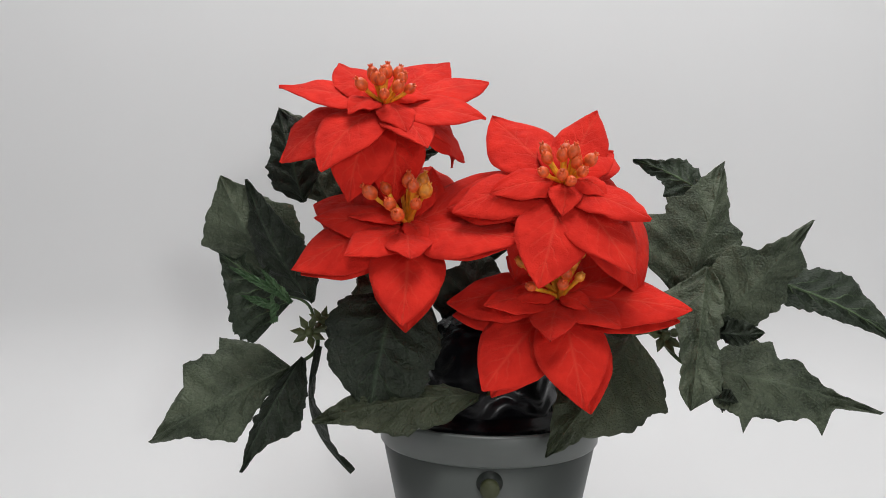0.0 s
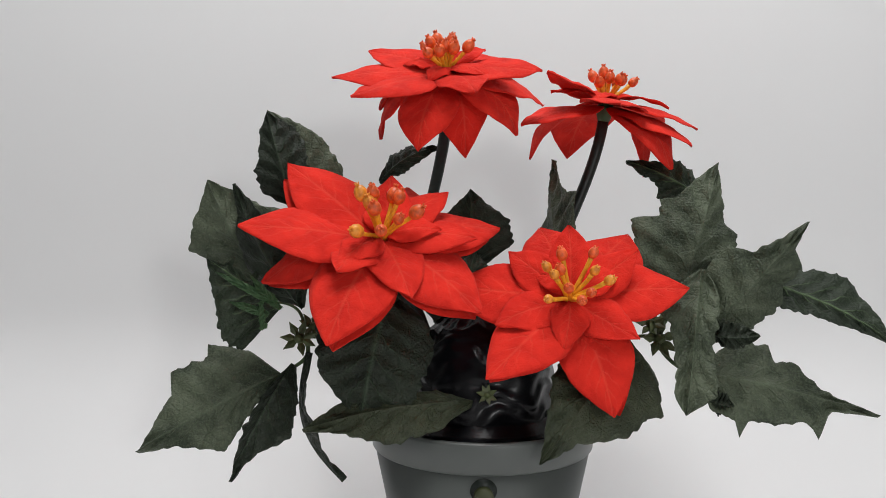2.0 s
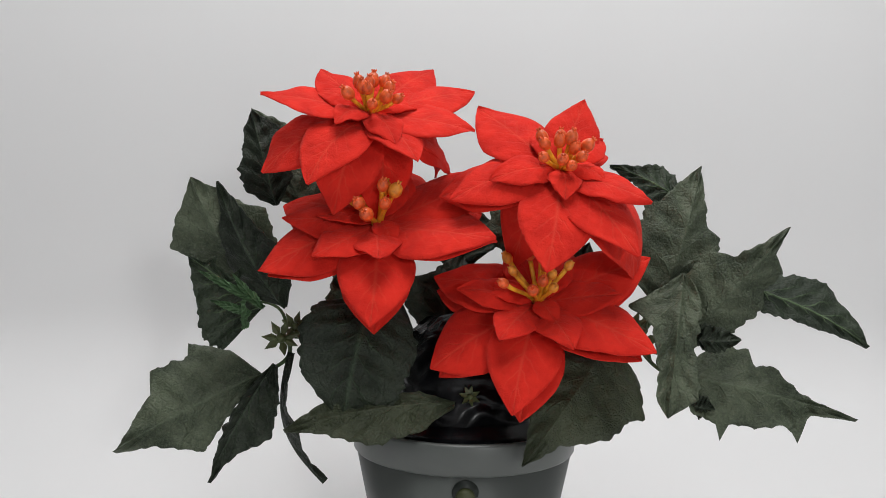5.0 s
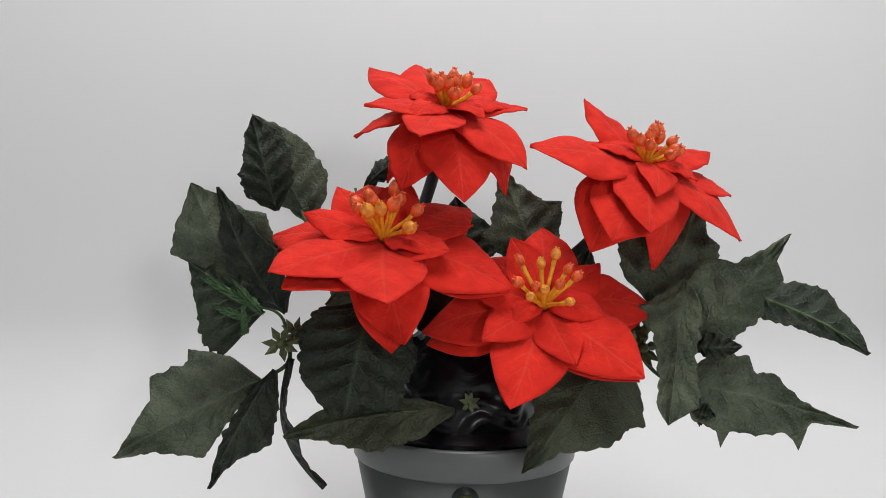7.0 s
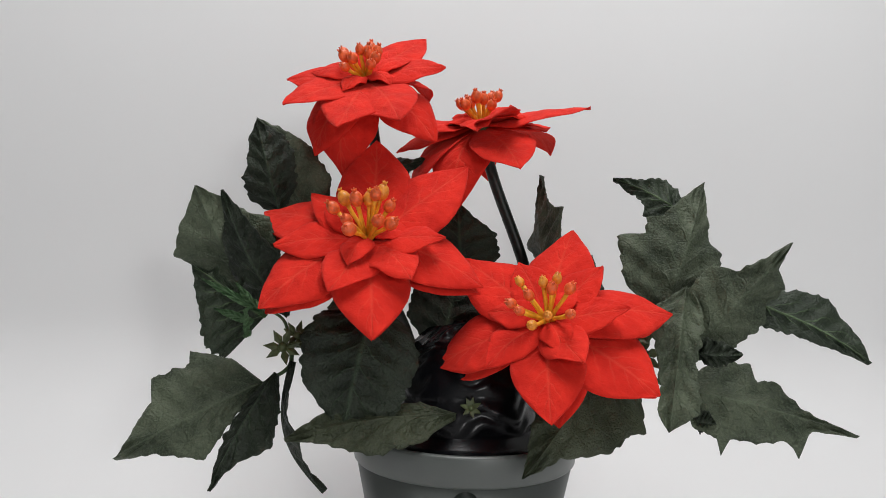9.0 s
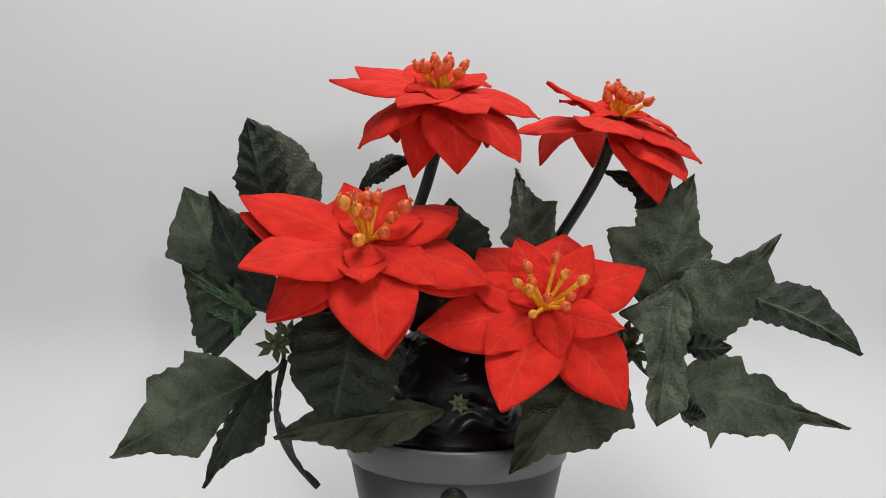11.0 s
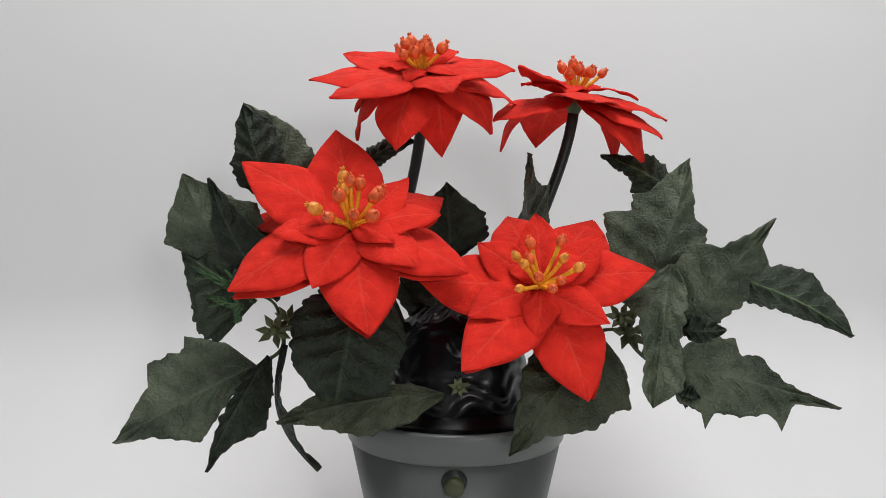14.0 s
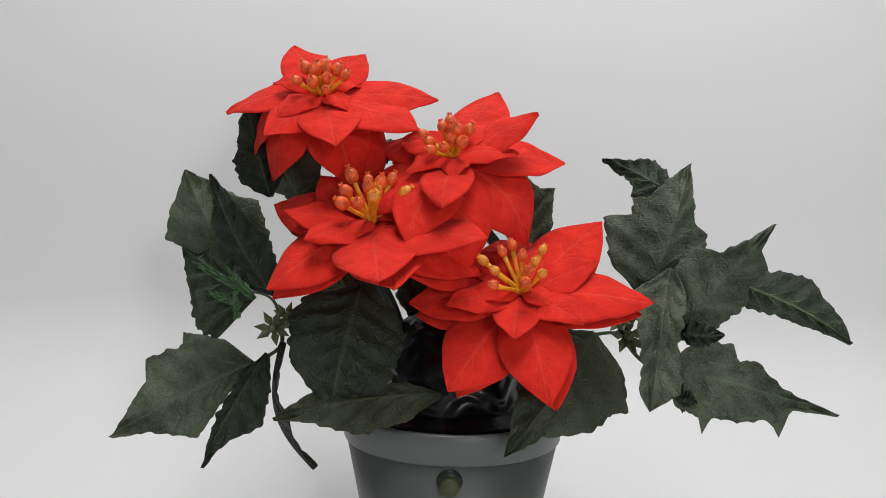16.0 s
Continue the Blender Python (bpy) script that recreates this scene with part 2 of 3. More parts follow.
backdrop()
# unseen slabs closing the space, added for soft bounced light
slab("added_wall_east", (1.45, -1.6, -0.1), (1.55, 0.6, 1.75), ROOM_BOUNCE, "unseen grey-white side wall added to bounce light")
slab("added_wall_west", (-1.55, -1.6, -0.1), (-1.45, 0.6, 1.75), ROOM_BOUNCE, "unseen grey-white side wall added to bounce light")
slab("added_wall_south", (-1.45, -1.6, -0.1), (1.45, -1.5, 1.75), ROOM_BOUNCE, "unseen grey-white wall added behind the camera to bounce light")
slab("added_wall_north", (-1.45, 0.5, -0.1), (1.45, 0.6, 1.75), ROOM_BOUNCE, "unseen grey-white wall added behind the paper")
slab("ceiling", (-1.45, -1.5, 1.65), (1.45, 0.5, 1.75), ROOM_BOUNCE, "unseen grey-white ceiling added to bounce light")
slab("floor", (-1.45, -1.5, -0.1), (1.45, 0.5, -0.02), ROOM_BOUNCE, "unseen grey-white ground added under the paper")


# ---- the pot ----
def flower_pot():
    pot = new("flower_pot")
    tagged(pot, "dark grey-green plastic flower pot with a glossy black lid", "flower pot")
    part("body", lathe([(0.0, 0.0), (0.0400, 0.0), (0.0425, 0.002), (0.0638, 0.103), (0.0585, 0.1035), (0.0385, 0.006), (0, 0.006)], 96), POT, pot)
    part("rim", lathe([(0.0605, 0.1025), (0.0640, 0.1022), (0.0652, 0.1035), (0.0662, 0.1175), (0.0655, 0.1192), (0.0630, 0.1192), (0.0615, 0.1170), (0.0600, 0.1035)], 96), POT, pot)
    lid = part("lid", lathe([(0.0612, 0.112), (0.0612, 0.1165), (0.058, 0.1175), (0.054, 0.1165), (0.050, 0.1185), (0.046, 0.1230), (0.030, 0.128), (0.0, 0.130)], 96), BLACK, pot, "glossy black plastic lid")
    # crumpled black mound on the lid
    bm = bmesh.new()
    rings, n = [], 110
    for i in range(46):
        t = i / 45
        z = 0.121 + 0.060 * math.sin(t * math.pi / 2)
        r = 0.044 * math.cos(t * math.pi / 2) ** 0.7 + 0.0005
        ring = []
        for k in range(n):
            a = 2 * math.pi * k / n
            q = Vector((math.cos(a) * 2.0, math.sin(a) * 2.0, t * 3.0))
            warp = noise.noise(q * 1.1) * 2.4 + noise.noise(q * 2.7) * 0.9
            rr = r * (1 + 0.030 * math.sin(t * 46 + warp * 2.0) * (0.4 + 0.6 * abs(noise.noise(q * 0.9 + Vector((5, 1, 2))))) + 0.05 * noise.noise(q) + 0.012 * noise.noise(q * 3.3))
            ring.append(bm.verts.new((rr * math.cos(a), rr * math.sin(a), z + 0.0035 * noise.noise(q * 1.7))))
        rings.append(ring)
    for a, b in zip(rings, rings[1:]):
        for k in range(n):
            bm.faces.new((a[k], a[(k + 1) % n], b[(k + 1) % n], b[k]))
    bm.faces.new(rings[-1])
    part("mound", bm, BLACK, pot, "crumpled glossy black mound")
    # switch: a dark round hole with an olive push knob
    bm = lathe([(0, 0.0), (0.0066, 0.0), (0.0070, 0.0010), (0.0, 0.0011)], 28)
    hole = part("socket", bm, STEM, pot, "black round switch socket")
    hole.matrix_basis = pose(-0.0030, -0.0618, 0.0945, 90 + 12, 0, 0)
    bm = lathe([(0, 0.0), (0.0050, 0.0), (0.0052, 0.004), (0.0046, 0.0052), (0.0, 0.0056)], 28)
    knob = part("knob", bm, KNOB, pot, "olive plastic knob")
    knob.matrix_basis = pose(-0.0030, -0.0612, 0.0922, 90 + 12, 0, 0)
    return pot


flower_pot()


# ---- flowers ----
TIMES = [0, 0.5, 1, 1.5, 2, 2.5, 3, 3.5, 4, 6.5, 7, 7.5, 8, 8.5, 11, 11.5, 12, 12.5, 13, 13.5, 14, 14.5, 15, 15.5, 16]
FLOWERS = {}
DRIVE = [-31, 4, 41, 76, 120, 117, 78, 46, 20, 5, 48, 81, 123, 168, 98, 59, 42, 27, 60, 95, 127, 170, 207, 254, 282]
FLOWERS['A'] = dict(
    axis=(-0.0477, 0.1421), tilt=(35.0, 0.3), reach=0.0352, height=0.2442, lean=5.9, swing=153.8, gear=1.023,
    petals=[(13, 0.0695, -0.0040), (83, 0.0507, -0.0040), (134, 0.0603, -0.0030), (-163, 0.0606, 0.0160), (-104, 0.0516, 0.0011), (-58, 0.0596, -0.0036), (-16, 0.0701, -0.0040), (44, 0.0531, 0.0295), (80, 0.0315, 0.0453), (122, 0.0482, 0.0347), (160, 0.0602, 0.0305), (-153, 0.0455, 0.0405), (-121, 0.0401, 0.0450), (-48, 0.0501, 0.0317), (-29, 0.0455, 0.0452)],
    turn=[-109.6, -66.1, -36.6, -6.3, 51.2, 45.4, -12.9, -38.3, -58.5, -64.4, -33.5, -2.5, 53.3, 89.1, 5.7, -27.2, -48.1, -56.7, -30.1, -0.2, 53.9, 88.2, 129.4, 157.9, 187.5],
    lift=[4.4, 19.7, 6.4, 18.3, 7.9, 17.3, 8.8, 15.6, 10.7, 21.8, 4.8, 21.5, 3.7, 13.7, 5.1, 21.9, 1.4, 19.7, 3.7, 18.9, 0.1, 10.0, -0.2, 15.0, -5.6],
    rock=[-1.2, 0.5, -0.2, -0.4, 2.6, 3.1, -1.0, 0.4, 0.0, 0.3, 0.0, -0.3, 1.7, 0.3, -0.7, 0.7, -1.4, -0.3, -0.2, -1.3, 0.6, 0.3, -1.6, -0.6, -1.2],
    sway=[-1.1, -2.0, 0.3, 0.7, 0.7, 1.3, 0.6, 0.3, -0.9, -2.2, 0.7, 1.0, 1.0, -0.7, -0.0, 0.5, 0.0, -1.3, 1.2, 0.8, 0.9, -0.8, 0.8, -1.7, -0.2])
FLOWERS['B'] = dict(
    axis=(0.0511, 0.1044), tilt=(27.6, -1.1), reach=0.0602, height=0.2066, lean=6.2, swing=7.2, gear=1.001,
    petals=[(27, 0.0635, 0.0129), (47, 0.0526, -0.0052), (153, 0.0516, -0.0152), (-151, 0.0721, 0.0007), (-80, 0.0610, 0.0123), (-17, 0.0646, 0.0174), (46, 0.0565, 0.0460), (101, 0.0479, 0.0454), (149, 0.0635, 0.0201), (-103, 0.0551, 0.0377), (-95, 0.0631, 0.0224), (-45, 0.0349, 0.0491)],
    turn=[-96.2, -68.6, -24.6, 10.3, 47.4, 45.0, 10.3, -18.5, -42.6, -65.3, -25.4, 12.4, 48.2, 95.8, 29.7, -7.1, -35.1, -37.8, -18.3, 28.7, 51.1, 99.7, 146.8, 181.6, 209.1],
    lift=[-9.2, -19.7, -5.8, -16.2, -0.3, -8.6, -4.8, -19.7, -8.9, -15.8, -3.2, -12.3, 2.7, -11.2, 2.3, -18.2, -10.0, -27.8, -10.5, -16.6, 0.6, -15.4, -5.4, -20.9, -7.5],
    rock=[1.3, -1.2, 1.4, -1.5, -2.5, -1.1, -1.2, -1.8, 0.9, 0.9, 2.9, 1.7, -0.7, 1.6, 2.1, 0.0, -0.1, -3.6, -1.0, 1.2, -0.8, 1.1, -0.5, -0.8, 1.7],
    sway=[-1.1, 0.1, -0.5, 0.7, -0.3, -0.6, 0.8, 0.3, -1.1, -0.0, -0.5, -1.0, -0.6, -0.6, 0.4, 0.4, 0.7, 0.1, 0.9, 0.3, -0.8, 0.2, 0.9, 1.1, 0.5])
FLOWERS['C'] = dict(
    axis=(-0.0518, 0.0631), tilt=(38.3, -0.5), reach=0.0066, height=0.1520, lean=1.2, swing=169.2, gear=-1.276,
    petals=[(18, 0.0686, 0.0128), (78, 0.0731, -0.0189), (134, 0.0671, 0.0163), (-171, 0.0743, 0.0122), (-103, 0.0690, 0.0159), (-46, 0.0690, 0.0103), (23, 0.0444, -0.0112), (128, 0.0742, -0.0187), (180, 0.0439, -0.0080), (-133, 0.0513, 0.0018), (-70, 0.0521, -0.0035), (-21, 0.0490, -0.0072)],
    turn=[82.9, 36.7, -13.8, -58.3, -106.6, -88.8, -55.6, -21.9, 20.9, 28.0, -22.5, -64.3, -114.8, -164.9, -79.4, -39.3, -17.1, -21.3, -46.6, -97.1, -145.5, -193.1, -237.5, -283.8, -329.1],
    lift=[-1.9, -2.9, 1.0, -1.1, -0.5, 0.6, 0.4, 1.2, -0.7, -2.0, 0.7, -0.5, -0.6, -3.2, 2.7, 1.6, 6.8, 3.0, 0.6, -0.0, -0.2, 0.4, -3.5, -2.7, -2.1],
    rock=[0.3, -1.1, 0.5, 0.3, 0.0, 0.9, 0.4, 1.0, 0.6, -0.1, 0.4, 0.0, -0.4, -0.6, 0.6, 0.1, 1.1, -0.1, -2.1, -0.8, -0.4, 0.9, -0.4, -0.5, -0.5],
    sway=[1.2, 0.5, -0.4, -0.3, -0.8, -0.4, -1.0, 0.1, -0.5, 0.4, -0.4, -1.1, -0.7, -0.1, 0.6, -0.2, 0.5, 0.9, 0.1, 1.0, -0.2, 0.6, 0.2, 0.4, -0.6])
FLOWERS['D'] = dict(
    axis=(0.0589, 0.0353), tilt=(44.0, -9.5), reach=-0.0040, height=0.1145, lean=-8.2, swing=229.4, gear=-1.104,
    petals=[(44, 0.0662, 0.0167), (110, 0.0691, -0.0060), (169, 0.0678, -0.0100), (-136, 0.0650, 0.0161), (-56, 0.0625, 0.0085), (-3, 0.0654, 0.0212), (77, 0.0440, -0.0080), (144, 0.0440, -0.0080), (-150, 0.0440, 0.0080), (-102, 0.0440, -0.0006), (-31, 0.0440, -0.0080), (27, 0.0440, -0.0080)],
    turn=[1.4, -47.4, -82.5, -127.9, -173.3, -167.6, -137.9, -96.1, -72.8, -56.5, -89.3, -130.5, -175.1, -231.3, -151.7, -111.4, -88.6, -83.2, -95.4, -134.1, -169.8, -228.2, -277.1, -328.7, -355.2],
    lift=[-0.3, -1.4, 0.7, -3.8, -0.8, -0.7, -1.4, -2.1, -0.2, -0.5, -0.7, -3.8, 0.5, -1.8, 0.0, -0.3, 1.1, 0.9, 0.7, -0.7, 3.2, 0.6, -0.5, 2.4, 3.3],
    rock=[-0.6, -0.2, 0.6, -1.2, -0.5, -0.2, 0.1, -0.7, 1.1, -0.0, 0.5, -1.1, 0.2, -0.6, 0.7, 0.0, 0.1, 0.6, 0.4, -0.5, -0.1, 1.3, -1.2, 1.3, 0.4],
    sway=[-0.1, -0.6, 0.3, 1.0, 0.7, -0.2, -0.7, 0.2, -1.1, -1.6, -0.3, 0.8, 0.9, -0.4, 1.0, 1.0, 0.5, -1.0, -0.5, 0.4, 0.4, -0.3, -0.6, 1.1, -0.5])


def petal(head, azimuth, reach, drop, width, seed, rise=0.0, start=0.003, base_z=0.0):
    """One pointed oval cloth petal from the cup out to its tip, reach out and drop down."""
    rng = random.Random(seed)
    n = 19
    ca, sa = math.cos(radians(azimuth)), math.sin(radians(azimuth))
    out, side = Vector((ca, sa, 0)), Vector((-sa, ca, 0))
    twist, sway = rng.uniform(-8, 8), rng.uniform(-0.002, 0.002)
    pts, acr = [], []
    steep = min(1.0, max(0.0, drop / max(reach, 1e-6)))
    for i in range(n):
        u = i / (n - 1)
        r = start + (reach - start) * (u + 0.26 * steep * math.sin(math.pi * u))
        z = base_z * (1 - u) + rise * math.sin(math.pi * u) - drop * u ** (1.35 + 0.5 * steep)
        pts.append(out * r + Vector((0, 0, z)) + side * (sway * math.sin(math.pi * u)))
        acr.append(Matrix.Rotation(radians(twist * u), 3, out) @ side)
    pw = rng.uniform(0.95, 1.05)

    def half(u, s):
        w = (math.sin(math.pi * u ** 0.94) ** 0.88) if 0 < u < 1 else 0.0
        w = w * (1.06 - 0.14 * u) + 0.15 * (1 - u) ** 2
        return max(0.0003, width / 2 * pw * w + (0.0005 * noise.noise((u * 26, s * 2.0, seed)) if 0.1 < u < 0.97 else 0))
    bm = sheet(pts, acr, half, 0.0005, nv=6, cup=-0.13 + rng.uniform(-0.07, 0.07), ripple=0.0022, seed=seed, pucker=0.00035, ribs=6)
    return part("petal", bm, RED, head)


MIDDLE = dict(A=(0.034, -0.003), B=(0.038, -0.001), C=(0.036, -0.005), D=(0.034, -0.004))
BEADS = dict(A=(0.80, 0.66, 0.92), B=(0.80, 0.70, 0.92), C=(1.25, 0.88, 1.0), D=(1.10, 0.95, 0.78))  # height, spread, bead size
NOD = dict(A=(38.0, 7.0), B=(22.0, 8.0), C=(0.0, 0.0), D=(0.0, 0.0))  # the way and angle by which a head tips on its bent stem


def flower(key, spec, seed):
    """The head has long petals in two layers, a ring of short ones above, and a bunch of beads."""
    rng = random.Random(seed)
    thing = new("poinsettia_flower")
    way, nod = NOD[key]
    ring = pose(spec["reach"], 0, spec["height"], 0, 0, way) @ pose(0, 0, 0, 0, nod, 0) @ pose(0, 0, 0, 0, 0, spec["swing"] - way) @ pose(0, 0, 0, 0, spec["lean"], 0)
    head = part("head", lathe([(0, -0.014), (0.004, -0.013), (0.0062, -0.006), (0.005, -0.0015), (0.0, 0.0006)], 20), GREEN, thing, "green cup under the petals")
    head.matrix_basis = ring
    k = 0
    for i, (az, reach, drop) in enumerate(spec["petals"]):
        ln = math.hypot(reach, drop)
        hanging = drop > 0.018
        petal(head, az, reach, drop, (0.62 if hanging else 0.57) * ln, seed * 50 + k, 0.0 if hanging else 0.003, 0.003, -0.004 if hanging else -0.001)
        k += 1
    if key in "CD":  # a second, like layer just under the long petals
        for az, reach, drop in spec["petals"][:6]:
            ln = math.hypot(reach, drop)
            petal(head, az + rng.uniform(-6, 6), reach * rng.uniform(0.93, 0.99), drop + rng.uniform(0.004, 0.008), 0.53 * ln, seed * 50 + k, 0.0, 0.003, -0.004)
            k += 1
    mr, md = MIDDLE[key]
    az0 = spec["petals"][0][0] + 30
    count = 3 if key in "CD" else 5
    for i in range(count):
        sc = (0.70, 1.0, 0.9, 1.08, 0.78, 1.02)[i]
        petal(head, az0 + i * 360 / count + rng.uniform(-10, 10), mr * sc, md * sc + rng.uniform(-0.002, 0.003), 0.58 * mr * sc, seed * 50 + k, 0.0045, 0.002, 0.0012)
        k += 1
    tall, wide, bead = BEADS[key]
    n = 11
    for i in range(n):
        a = 2 * math.pi * (i / n * 3.0) + rng.uniform(-0.3, 0.3)
        sp = (1.0, 0.72, 0.35)[i % 3] * rng.uniform(0.85, 1.15)
        ln = rng.uniform(0.0135, 0.0185) * (1.15 - 0.28 * sp) * tall
        tip = Vector((math.cos(a) * 0.0180 * sp * wide, math.sin(a) * 0.0180 * sp * wide, ln))
        base = Vector((math.cos(a) * 0.0018, math.sin(a) * 0.0018, 0.0))
        pts = bezier(base, base + Vector((0, 0, ln * 0.25)) + tip * 0.2, tip * 0.72 - Vector((0, 0, 0.002)), tip, 8)
        part("filament", tube(pts, [0.0017, 0.0015, 0.0013, 0.0012, 0.0012, 0.0012, 0.0013, 0.0014], 6), YELLOW, head)
        bm = bmesh.new()
        d = (pts[-1] - pts[-3]).normalized()
        sz = bead * rng.uniform(0.88, 1.12)
        ellipsoid(bm, tip + d * 0.0032, d, 0.0090 * sz, 0.0036 * sz, 10, 8)
        for q in range(4):
            o = Matrix.Rotation(q * 1.57, 3, d) @ d.orthogonal().normalized()
            ellipsoid(bm, tip + d * 0.0080 * sz + o * 0.0008, d + o * 0.6, 0.0026, 0.0006, 5, 4)
        part("berry", bm, BERRY_PALE if (key == "D" and i % 2) or (key == "C" and i % 4 == 1) else BERRY, head)
    tagged(thing, dict(A="tall red cloth poinsettia with orange beads on a black stem", B="red cloth poinsettia with orange beads on a bent black stem",
                       C="wide red cloth poinsettia with orange beads over the pot", D="low red cloth poinsettia with orange beads beside the pot rim")[key], "flower", "poinsettia flowers on the pot")
    return thing, head, ring


def base_pose(spec, turn, lift, rock=0.0, sway=0.0):
    x, y = spec["axis"]
    return pose(x, y, 0.11 + lift) @ pose(0, 0, 0, spec["tilt"][0] + rock, 0, 0) @ pose(0, 0, 0, 0, spec["tilt"][1] + sway, 0) @ pose(0, 0, 0, 0, 0, turn)


heads = {}
for num, (key, spec) in enumerate(FLOWERS.items()):
    heads[key] = flower(key, spec, num + 3)

for key, low in (("A", 0.07), ("B", 0.075)):
    thing, head, ring = heads[key]
    top = ring.translation
    n = (ring.to_3x3() @ Vector((0, 0, 1))).normalized()
    pts = bezier((0, 0, low), (0, 0, low + 0.05), top - n * 0.06, top - n * 0.009, 16)
    part("stem", tube(pts, 0.0038, 12), STEM, thing, "thick black rubber stem")
    # the still lower stem, from the lid up to where the turning part begins
    foot = {"A": (-0.018, 0.016, 0.13), "B": (0.022, 0.016, 0.13)}[key]
    m = base_pose(FLOWERS[key], 0, 0)
    end = m @ Vector((0, 0, low + 0.012))
    up = (m.to_3x3() @ Vector((0, 0, 1))).normalized()
    post = tagged(new("stem_socket"), "black rubber tube holding a flower stem", "stem")
    part("tube", tube(bezier(foot, Vector(foot) + Vector((0, 0.01, 0.03)), end - up * 0.03, end, 14), 0.0046, 12), STEM, post)
for key, foot in (("C", (-0.030, -0.004, 0.135)), ("D", (0.034, -0.010, 0.135))):
    thing, head, ring = heads[key]
    m = base_pose(FLOWERS[key], 0, 0)
    top = m @ Vector((0, 0, ring.translation.z - 0.010))
    n = (m.to_3x3() @ Vector((0, 0, 1))).normalized()
    pts = bezier(foot, Vector(foot) + Vector((0, 0.005, 0.05)), top - n * 0.04, top, 14)
    part("stem", tube(pts, 0.0040, 12), STEM, thing, "thick black rubber stem")


# ---- leaves ----
def leaf(name, base, tip, normal, left, right, bend=0.0, mat=None, parent=None, curl=0.0, seed=1, cup=0.05, ripple=0.004, label=""):
    """A lobed leaf. left, right: (place along the midrib, half width) of the points of each edge; bend lifts the midrib along the normal."""
    base, tip, nrm = Vector(base), Vector(tip), Vector(normal)
    d = tip - base
    nrm = (nrm - d * (nrm.dot(d) / d.dot(d))).normalized()
    side = d.cross(nrm).normalized()
    n = 56
    pts, acr = [], []
    for i in range(n):
        u = i / (n - 1)
        pts.append(base + d * u + nrm * bend * math.sin(math.pi * u) + nrm * curl * u * u)
        acr.append(side)
    edges = {1: [(0, 0.0015), *right, (1, 0.0003)], -1: [(0, 0.0015), *left, (1, 0.0003)]}

    def half(u, s):
        e = edges[s]
        for (a, wa), (b, wb) in zip(e, e[1:]):
            if u <= b:
                t = (u - a) / max(1e-6, b - a)
                w = 1.13 * (wa + (wb - wa) * t)
                return max(0.0003, w + min(1.0, w / 0.009) * 0.0018 * noise.noise((u * 16, s * 3, seed)) + 0.0013 * ((u * 11 + seed * 0.37) % 1.0 - 0.5) * min(1.0, 5 * u) * min(1.0, w / 0.009))
        return 0.0003
    bm = sheet(pts, acr, half, 0.0005, nv=9, cup=cup, ripple=ripple, seed=seed, pucker=0.0013, ribs=6)
    return part(name, bm, mat or LEAF, parent, label)


def spray(label):
    ob = new("leaf_spray")
    tagged(ob, label, "artificial leaves")
    return ob


def twig(points, r, parent, mat=None):
    pts = bezier(*points, 12)
    return part("twig", tube(pts, [r * (1 - 0.35 * i / 11) for i in range(12)], 8), mat or GREEN, parent)


def calyx(center, axis, size, parent, seed):
    rng = random.Random(seed)
    c, d = Vector(center), Vector(axis).normalized()
    s = d.orthogonal().normalized()
    bm = bmesh.new()
    for k in range(7):
        a = 2 * math.pi * k / 7 + rng.uniform(-0.2, 0.2)
        o = Matrix.Rotation(a, 3, d) @ s
        w = d.cross(o) * size * 0.22
        p = [c + d * 0.001, c + o * size * 0.5 + w + d * 0.002, c + o * size + d * size * 0.45, c + o * size * 0.5 - w + d * 0.002]
        v = [bm.verts.new(q) for q in p] + [bm.verts.new(q - d * 0.0012) for q in p]
        bm.faces.new(v[:4])
        bm.faces.new(v[:3:-1])
        for i in range(4):
            bm.faces.new((v[i], v[4 + i], v[4 + (i + 1) % 4], v[(i + 1) % 4]))
    ellipsoid(bm, c + d * 0.001, d, size * 0.8, size * 0.3)
    return part("calyx", bm, CALYX, parent, smooth=False)


F = (0, -1, 0.25)  # facing the viewer, a little up
sp = spray("grey-green cloth poinsettia leaves on a wire twig")
twig(((-0.055, 0.0, 0.15), (-0.075, 0.0, 0.165), (-0.095, 0, 0.165), (-0.107, -0.004, 0.166)), 0.0014, sp)
twig(((-0.107, -0.004, 0.166), (-0.103, -0.004, 0.180), (-0.112, 0, 0.188), (-0.128, -0.006, 0.186)), 0.0011, sp)
twig(((-0.104, -0.004, 0.163), (-0.100, -0.004, 0.150), (-0.112, -0.006, 0.150), (-0.121, -0.006, 0.142)), 0.0014, sp)
calyx((-0.107, -0.012, 0.166), (0.1, -1, 0.2), 0.011, sp, 1)
calyx((-0.100, -0.008, 0.172), (0.5, -1, 0.6), 0.009, sp, 5)
leaf("leaf", (-0.1191, -0.0060, 0.1444), (-0.1949, -0.0300, 0.1052), (-0.25, -1, 0.35), [(0.26, 0.010), (0.52, 0.0225), (0.56, 0.020), (0.79, 0.007)], [(0.1, 0.020), (0.33, 0.034), (0.36, 0.027), (0.62, 0.0285), (0.67, 0.018)], 0.004, LEAF, sp, seed=2)
leaf("leaf", (-0.1116, -0.0100, 0.1512), (-0.1425, -0.0320, 0.0889), (-0.5, -1, 0.0), [(0.25, 0.014), (0.5, 0.020), (0.58, 0.016), (0.7, 0.008)], [(0.3, 0.006), (0.6, 0.008), (0.8, 0.004)], 0.003, LEAF_DARK_SHADED, sp, seed=3)
